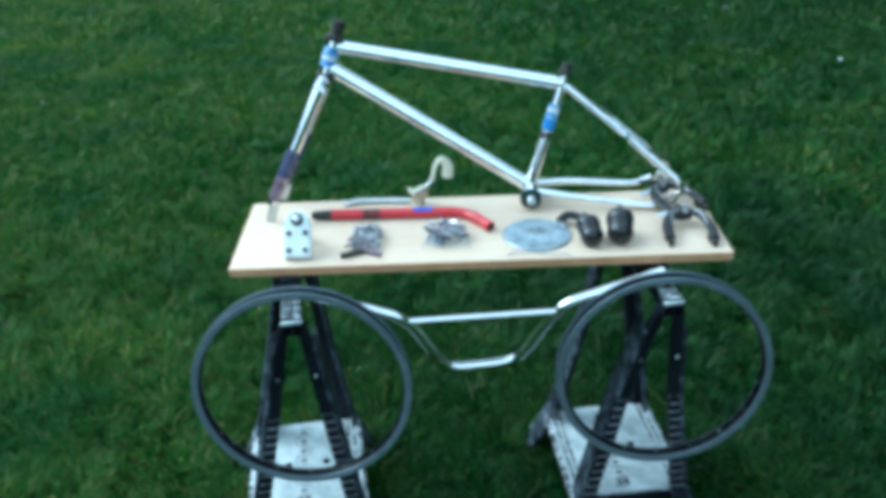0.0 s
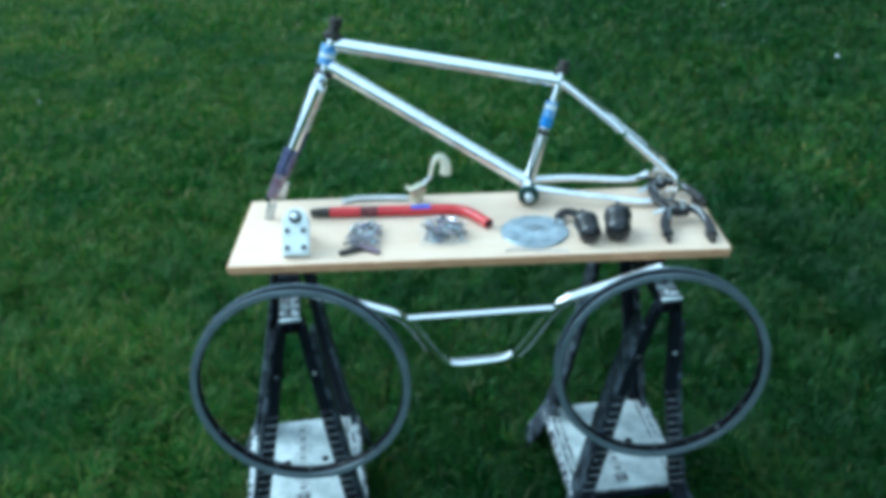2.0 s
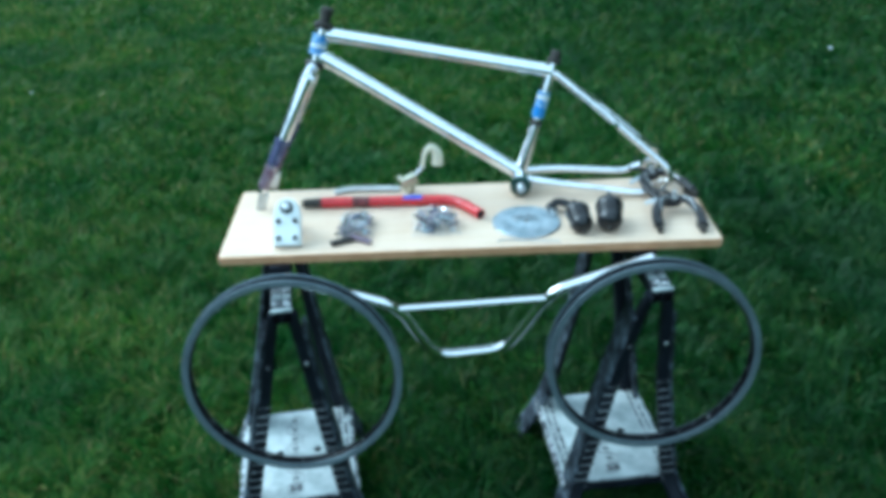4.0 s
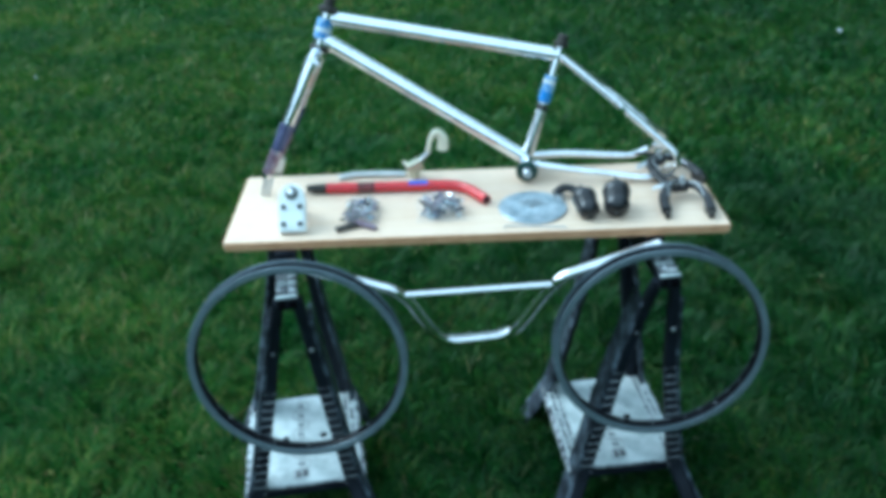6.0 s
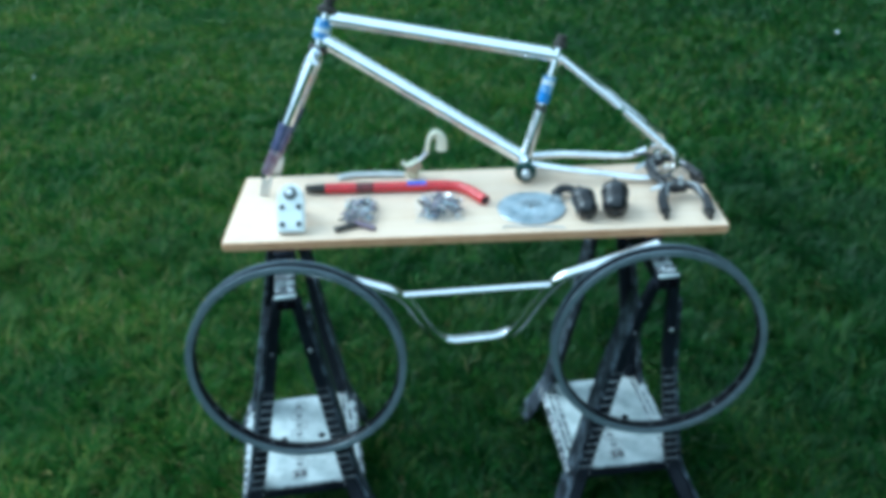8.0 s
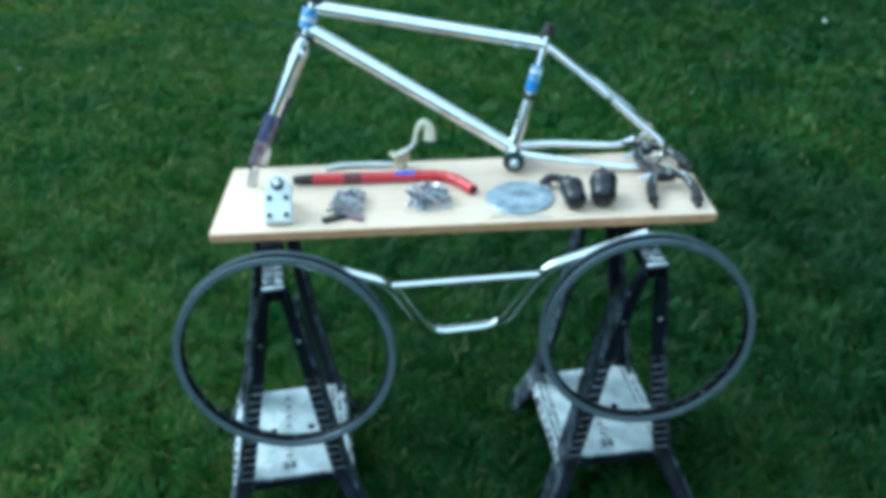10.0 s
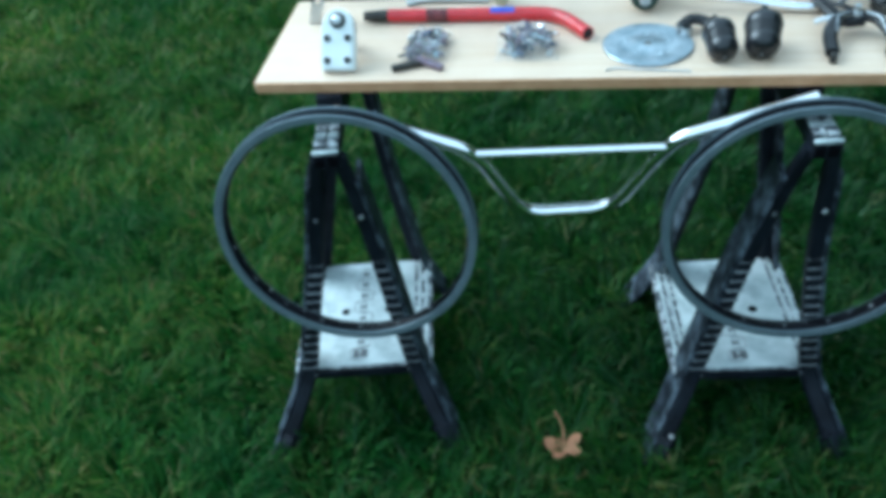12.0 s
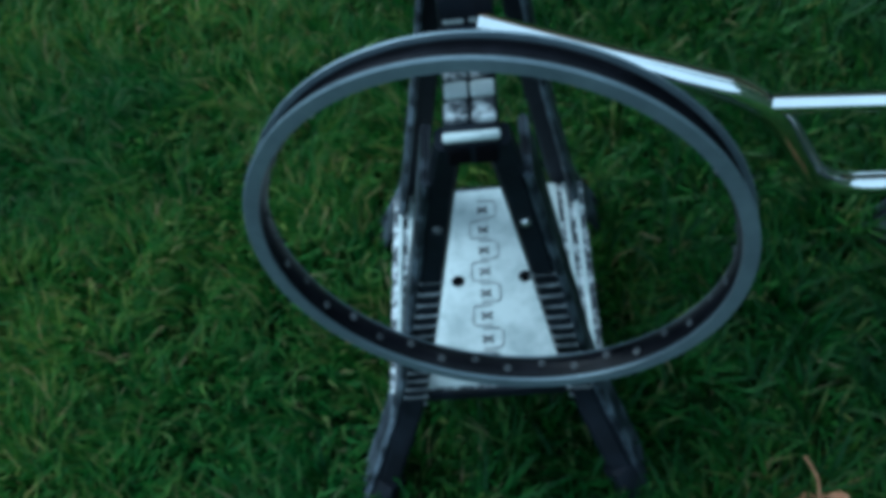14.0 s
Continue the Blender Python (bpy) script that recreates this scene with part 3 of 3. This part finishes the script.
for s in (-1, 1):
    a = CROWN + side * (s * 0.050) - ax * 0.004
    b = FT + side * (s * 0.052) + Vector((0, 0, 0.03))
    leg = part("fork_leg", tube([a, a.lerp(b, 0.55), b], 1, 18, radii=[0.0158, 0.0150, 0.0105]), CHROME, bike)
    # run on down the leg, to colour in its dark reflection too
    for lo, hi, mt, what in ((0.52, 0.75, LILAC, "lilac and white decal with a dark reflection coloured in"), (0.755, 0.96, PINK, "rubbed pinkish decal with a dark reflection coloured in")):
        part("decal", tube([a.lerp(b, lo), a.lerp(b, hi)], 1, 20, cap=False, radii=[0.0152 - 0.0100 * (k - 0.55) + 0.0003 for k in (max(lo, 0.55), hi)]), mt, leg, what)
    m = Matrix.Translation(FT + side * (s * 0.052) + Vector((0, 0, 0.010))) @ pose(0, 0, 0, 0, 18, 0)
    part("fork_dropout", box((0.020, 0.005, 0.046), m, 0.002), STEEL, bike, "dull steel fork dropout")

# ---- loose parts on the board ----
TOP = 0.7205

# stem, leaning back on its quill
stem = thing("handlebar_clamp", "white bicycle stem with four bolts, propped on the board", "stem", (-0.369, 0.028, TOP))
SM = pose(0, 0, 0.002, 52)          # y of the body runs up the slope


def stem_body():
    bm = bmesh.new()
    w = 0.026
    out = [(-w, 0.0), (w, 0.0), (w, 0.062)] + [(w * 0.92 * math.cos(a), 0.070 + 0.024 * math.sin(a)) for a in [i * math.pi / 10 for i in range(11)]] + [(-w, 0.062)]
    lo = [bm.verts.new((x, y, -0.010)) for x, y in out]
    hi = [bm.verts.new((x, y, 0.014)) for x, y in out]
    bm.faces.new(list(reversed(lo)))
    bm.faces.new(hi)
    k = len(out)
    for i in range(k):
        bm.faces.new((lo[i], lo[(i + 1) % k], hi[(i + 1) % k], hi[i]))
    bmesh.ops.bevel(bm, geom=[e for e in bm.edges if abs(e.verts[0].co.z - e.verts[1].co.z) < 1e-5], offset=0.003, segments=2, affect="EDGES")
    bmesh.ops.transform(bm, matrix=SM, verts=bm.verts)
    return bm


part("body", stem_body(), WHITE, stem)
for bx, by in ((-0.016, 0.014), (0.016, 0.014), (-0.016, 0.048), (0.016, 0.048)):
    part("bolt", lathe([(0.0001, 0.0005), (0.0028, 0.0005), (0.0030, 0.003), (0.0050, 0.003), (0.0052, 0)], SM @ Matrix.Translation((bx, by, 0.014)), 14), RUBBER, stem, "dark recessed bolt")
part("bolt_ring", lathe([(0.008, 0.0055), (0.0115, 0.005), (0.0125, 0.002), (0.0125, 0)], SM @ Matrix.Translation((0, 0.075, 0.014)), 22), RUBBER, stem, "dark ring")
part("quill_bolt", lathe([(0.0001, 0.0095), (0.004, 0.0092), (0.0075, 0.007), (0.0080, 0.002), (0.0080, 0)], SM @ Matrix.Translation((0, 0.075, 0.014)), 20), STEEL, stem, "dark domed steel bolt")
part("quill", tube([SM @ Vector((0, 0.074, -0.008)), Vector((0, 0.085, 0.012))], 0.0105, 18), STEEL, stem, "steel quill")

# red bent post
post = thing("seat_post", "red painted layback seat post lying on the board", "seat post", (-0.17, 0.19, TOP))
PR = 0.0112
post_path = smooth_path([Vector(p) - Vector((-0.17, 0.19, 0)) for p in ((-0.318, 0.199, PR), (-0.035, 0.192, PR), (0.012, 0.118, PR))], 0.05, 9)
part("post_tube", tube(post_path, PR, 22), RED, post)
part("post_end", tube([(-0.190, 0.0095, PR), (-0.170, 0.0093, PR), (-0.147, 0.009, PR)], PR * 0.93, 20, radii=[PR * 0.70, PR * 0.85, PR * 0.97]), RUBBER, post, "bare dark steel end")
part("band", tube([(-0.083, 0.007, PR), (-0.047, 0.006, PR)], PR * 1.02, 22, cap=False), SCUFFED_RED, post, "scuffed dark band")
arc = [math.radians(40 + 10 * i) for i in range(11)]
patch = [(1.035 * math.cos(q), 1.035 * math.sin(q)) for q in arc] + [(0.99 * math.cos(q), 0.99 * math.sin(q)) for q in reversed(arc)]
part("sticker", tube([(0.024, 0.0042, PR), (0.064, 0.0033, PR)], PR, section=patch), DEEP_BLUE, post, "blue sticker")
# a black disc paints the shade inside the bore
part("bore", lathe([(0.0085, 0), (0.0085, 0.0006), (0.0001, 0.0006)], along(post_path[-1], post_path[-1] + (post_path[-1] - post_path[-2])), 18), BLACK, post, "black disc for the dark of the open bore")

# chainring plate
disc = thing("chainring_disc", "round scuffed silver metal disc lying flat on the board", "disc", (0.103, 0.094, TOP))
part("plate", lathe([(0.006, 0.001), (0.060, 0.001), (0.0675, 0.0012), (0.069, 0.003), (0.0675, 0.0048), (0.050, 0.0052), (0.047, 0.0042), (0.020, 0.0042), (0.018, 0.0055), (0.006, 0.0055)], None, 56, True), DISC_STEEL, disc)
for i in range(5):
    a = 2 * math.pi * i / 5 + 0.3
    part("rivet", lathe([(0.0001, 0.0065), (0.003, 0.006), (0.0042, 0.0042)], Matrix.Translation((0.034 * math.cos(a), 0.034 * math.sin(a), 0)), 12), DISC_STEEL, disc)
cable = thing("wire", "thin loose steel wire beside the metal disc", "wire", (0.06, 0.02, TOP))
part("strand", tube(smooth_path([(-0.022, -0.004, 0.0016), (-0.010, 0.004, 0.0016), (0.03, -0.002, 0.0016), (0.10, -0.010, 0.0016)], 0.01, 5), 0.0014, 8), STEEL, cable)

# bags of small hardware
def hardware_bag(label, loc, sx, sy, hh, seed, pieces):
    rng = random.Random(seed)
    bag = thing("hardware_bag", label, "bag", loc, group="bags of small parts")
    for i in range(pieces):
        x, y = rng.uniform(-0.42, 0.42) * sx, rng.uniform(-0.42, 0.42) * sy
        z = 0.005 + rng.random() * hh * max(0.15, 1 - (abs(x) / sx + abs(y) / sy) * 1.2)
        m = Matrix.Translation((x, y, z)) @ Euler([rng.random() * 6.3 for _ in range(3)]).to_matrix().to_4x4()
        kind = rng.random()
        mt = rng.choice((STEEL, CHROME, RUBBER, BLACK, DISC_STEEL, MAUVE, MAUVE, NAVY))
        if kind < 0.4:
            part("bolt", lathe([(0.0001, 0.018), (0.0025, 0.018), (0.0025, 0.003), (0.0052, 0.003), (0.0052, 0), (0.0001, 0)], m, 8), mt, bag)
        elif kind < 0.75:
            part("washer", lathe([(0.004, 0), (0.0085, 0), (0.0085, 0.002), (0.004, 0.002)], m, 14, True), mt, bag)
        else:
            part("bracket", box((0.008, 0.020, 0.003), m, 0.001, 1), mt, bag)
    bm = bmesh.new()
    bmesh.ops.create_grid(bm, x_segments=22, y_segments=22, size=0.5)
    for v in bm.verts:
        x, y = v.co.x * 2, v.co.y * 2
        r = max(abs(x), abs(y))
        edge = max(0.0, 1 - r * r)
        jag = 1 + 0.10 * noise.noise((x * 2.1, y * 2.1, seed))
        wr = noise.noise((x * 3.5 + seed, y * 3.5, 0.3)) * 0.30 + noise.noise((x * 8, y * 8 + seed, 0.7)) * 0.16
        v.co = (x * sx * 0.56 * jag, y * sy * 0.56 * jag, 0.0012 + (hh * 1.15) * max(0.0, edge ** 0.7 * (0.85 + wr)))
    part("film", bm, FILM, bag, "crumpled clear plastic film")
    return bag


hardware_bag("crumpled clear bag of small dark bolts and washers", (-0.239, 0.096, TOP), 0.066, 0.080, 0.032, 3, 70)
hardware_bag("crumpled clear bag of silver hardware pieces", (-0.081, 0.095, TOP), 0.088, 0.080, 0.036, 8, 74)
strip = thing("cable_clip", "dark folded cable clip lying beside a bag of bolts", "clip", (-0.25, 0.04, TOP))
part("arm", box((0.052, 0.012, 0.008), pose(-0.012, -0.004, 0.006, 0, 0, 24), 0.002), RUBBER, strip)
part("arm", box((0.046, 0.012, 0.008), pose(0.022, -0.002, 0.007, 0, 6, -28), 0.002), MAUVE, strip)

# hubs and lever
def hub(label, loc, rz, k):
    h = thing("wheel_hub", label, "hub", loc, group="black hubs")
    m = pose(0, 0, 0.027 * k, -68, 0, rz)      # axis leans back and up
    part("barrel", lathe([(0.0195, -0.024), (0.0218, -0.012), (0.0226, 0.000), (0.0222, 0.012), (0.0190, 0.022)], m @ Matrix.Diagonal((k, k, k, 1)), 28), BLACK, h)
    for z0, r in ((-0.033, 0.0225), (-0.004, 0.0245)):
        prof = [(0.004, z0), (r * 0.50, z0 + 0.001), (r * 0.80, z0 + 0.005), (r * 0.97, z0 + 0.012), (r, z0 + 0.018), (r * 0.93, z0 + 0.026), (r * 0.68, z0 + 0.032), (0.004, z0 + 0.034)]
        part("flange", lathe(prof, m @ Matrix.Diagonal((k, k, k, 1)), 32, True), GLOSS_BLACK, h)
    part("axle", lathe([(0.0001, 0.046), (0.0042, 0.045), (0.0042, -0.040), (0.0001, -0.041)], m @ Matrix.Diagonal((k, k, k, 1)), 12), RUBBER, h)
    return h


hub("glossy black bicycle hub resting on the board", (0.204, 0.060, TOP - 0.001), 8, 1.0)
hub("larger glossy black bicycle hub resting on the board", (0.265, 0.068, TOP - 0.001), -8, 1.14)
lever = thing("brake_lever", "small black brake lever with a silver underside", "lever", (0.176, 0.135, TOP))
part("blade", tube(smooth_path([(-0.022, -0.004, 0.012), (-0.006, 0.010, 0.020), (0.018, 0.002, 0.018), (0.030, -0.024, 0.014)], 0.012, 5), 1, section=leg_section(0.010, 0.007)), BLACK, lever)
part("pivot", lathe([(0.0001, 0), (0.009, 0), (0.010, 0.004), (0.008, 0.012), (0.0001, 0.012)], Matrix.Translation((-0.012, -0.006, 0)), 18), STEEL, lever, "silver pivot")

# brake calipers
def caliper(label, m):
    c = thing("brake_caliper", label, "caliper", group="brake calipers")
    for s in (-1, 1):
        arm = smooth_path([(s * 0.004, 0.105, 0.026), (s * 0.028, 0.098, 0.026), (s * 0.044, 0.055, 0.020), (s * 0.043, 0.012, 0.012)], 0.018, 5)
        part("arm", tube(arm, 1, section=leg_section(0.0098, 0.0075)), BLACK, c)
        part("pad", box((0.010, 0.036, 0.014), pose(s * 0.040, 0.016, 0.0075, 0, 0, s * 8), 0.002), RUBBER, c, "worn rubber brake pad")
        part("pad_bolt", lathe([(0.0001, 0.006), (0.004, 0.006), (0.0045, 0)], pose(s * 0.046, 0.018, 0.010, 0, s * 90, 0), 10), STEEL, c)
        part("spring", tube(smooth_path([(s * 0.012, 0.100, 0.034), (s * 0.030, 0.085, 0.034), (s * 0.034, 0.05, 0.026)], 0.01, 4), 0.0012, 6), STEEL, c)
    part("caliper_body", box((0.030, 0.022, 0.012), pose(-0.004, 0.098, 0.020, 0, 0, 12), 0.003), BLACK, c)
    part("barrel_adjuster", tube([(-0.030, 0.078, 0.016), (-0.040, 0.052, 0.010)], 0.0055, 12), RUBBER, c)
    part("pivot_bolt", lathe([(0.0001, 0.016), (0.005, 0.016), (0.0055, 0.006), (0.009, 0.005), (0.009, 0)], Matrix.Translation((0, 0.103, 0.027)), 14), STEEL, c, "silver pivot bolt")
    part("cable_arm", tube(smooth_path([(-0.008, 0.10, 0.030), (-0.035, 0.090, 0.030), (-0.058, 0.098, 0.018)], 0.01, 4), 1, section=leg_section(0.005, 0.0035)), STEEL, c, "silver cable arm")
    part("cable_arm", tube(smooth_path([(0.006, 0.106, 0.030), (-0.02, 0.118, 0.036), (-0.034, 0.138, 0.030)], 0.01, 4), 1, section=leg_section(0.005, 0.004)), BLACK, c)
    c.matrix_basis = m
    return c


cal = caliper("black brake caliper with two pads, lying near the frame's dropouts", pose(0.401, 0.024, TOP, 0, 0, -4))
copy_thing(cal, pose(0.432, 0.160, TOP, 0, 0, 24))

# gold clamp lever at the back edge
quick = thing("quick_release", "gold and cream quick release lever standing at the board's back edge", "lever", (-0.140, 0.262, TOP))
part("nut", lathe([(0.0001, 0), (0.010, 0), (0.012, 0.004), (0.011, 0.014), (0.006, 0.018), (0.0001, 0.018)], Matrix.Translation((0.006, 0, 0)), 18), BRASS, quick)
part("clamp", box((0.036, 0.020, 0.022), pose(0.006, 0, 0.026, 0, -20, 10), 0.004), BRASS, quick)
part("clamp_ear", tube(smooth_path([(-0.016, 0, 0.036), (-0.006, 0, 0.024), (0.012, 0, 0.020), (0.016, 0, 0.006)], 0.008, 4), 0.0045, 12), CREAM, quick)
part("rod", tube([(0.010, 0, 0.028), (0.040, 0.004, 0.058)], 0.0040, 12), STEEL, quick)
hook = smooth_path([(0.036, 0.003, 0.058), (0.043, 0.004, 0.088), (0.056, 0.004, 0.104), (0.070, 0.004, 0.088), (0.068, 0.004, 0.060)], 0.02, 6)
part("lever_arm", tube(hook, 1, section=leg_section(0.0055, 0.0075), radii=[0.6 + 1.0 * i / (len(hook) - 1) for i in range(len(hook))]), CREAM, quick, "curved cream lever arm")
sleeve = thing("cable_sleeve", "pale translucent cable sleeve lying on the board", "cable", (-0.23, 0.268, TOP))
part("tube", tube(smooth_path([(-0.068, -0.006, 0.004), (-0.04, 0.006, 0.006), (0.03, 0.004, 0.006), (0.075, 0.0, 0.005)], 0.02, 5), 1, section=leg_section(0.009, 0.004)), GREY_FILM, sleeve)

# ---- on the lawn ----
def dry_leaf(loc, size, rz, seed):
    rng = random.Random(seed)
    leaf = thing("fallen_leaf", "curled brown dry leaf lying in the grass", "leaf", loc, group="fallen leaves")
    bm = bmesh.new()
    n = 40
    c = [bm.verts.new((0, 0, 0.004)), bm.verts.new((0, 0, 0.0015))]
    rings = []
    for dz in (0.0, -0.0012):
        ring = []
        for i in range(n):
            a = 2 * math.pi * i / n
            lobes = 0.62 + 0.30 * abs(math.sin(2.5 * a + 0.4)) + 0.08 * rng.random()
            r = size * lobes
            ring.append(bm.verts.new((r * math.cos(a), r * 0.8 * math.sin(a), 0.35 * size * math.cos(a) ** 2 + 0.2 * size * math.sin(3 * a) + dz)))
        rings.append(ring)
    for i in range(n):
        j = (i + 1) % n
        bm.faces.new((c[0], rings[0][i], rings[0][j]))
        bm.faces.new((c[1], rings[1][j], rings[1][i]))
        bm.faces.new((rings[0][i], rings[1][i], rings[1][j], rings[0][j]))
    part("leaf_blade", bm, DRY_LEAF, leaf)
    part("stalk", tube(smooth_path([(0, 0.0, 0.004), (0.004, size * 0.9, 0.02), (-0.008, size * 1.5, 0.035)], 0.01, 4), 0.0016, 6), DRY_LEAF, leaf)
    leaf.rotation_euler = (0, 0, radians(rz))
    return leaf


dry_leaf((-0.019, -0.160, 0.054), 0.037, 10, 4)

# pale edging board and clover heads far out on the lawn
edging = thing("edging_board", "white painted edging board lying far out on the lawn", "board", (3.46, 5.62, 0.0))
part("plank", box((0.42, 0.09, 0.05), pose(0, 0, 0.04, 0, 0, 12), 0.006), WHITE_PAINT, edging)


def clover(loc, r):
    c = thing("clover_flower", "small white clover flower in the grass", "flower", loc, group="clover flowers")
    bm = bmesh.new()
    rng = random.Random(int(loc[0] * 100))
    for i in range(40):
        a, e = rng.random() * 6.283, math.asin(rng.random())
        d = Vector((math.cos(a) * math.cos(e), math.sin(a) * math.cos(e), math.sin(e)))
        add(bm, tube([d * r * 0.3, d * r], 1, 5, radii=[0.0012, 0.0028]))
    part("flower_head", bm, STICKER_WHITE, c)
    part("stalk", tube([(0, 0, 0.002), (0.003, 0.002, -loc[2])], 0.0012, 6), GRASS, c)
    return c


clover((2.17, 3.315, 0.060), 0.011)
clover((1.92, 4.6, 0.05), 0.012)
clover((-2.2, 3.1, 0.04), 0.006)
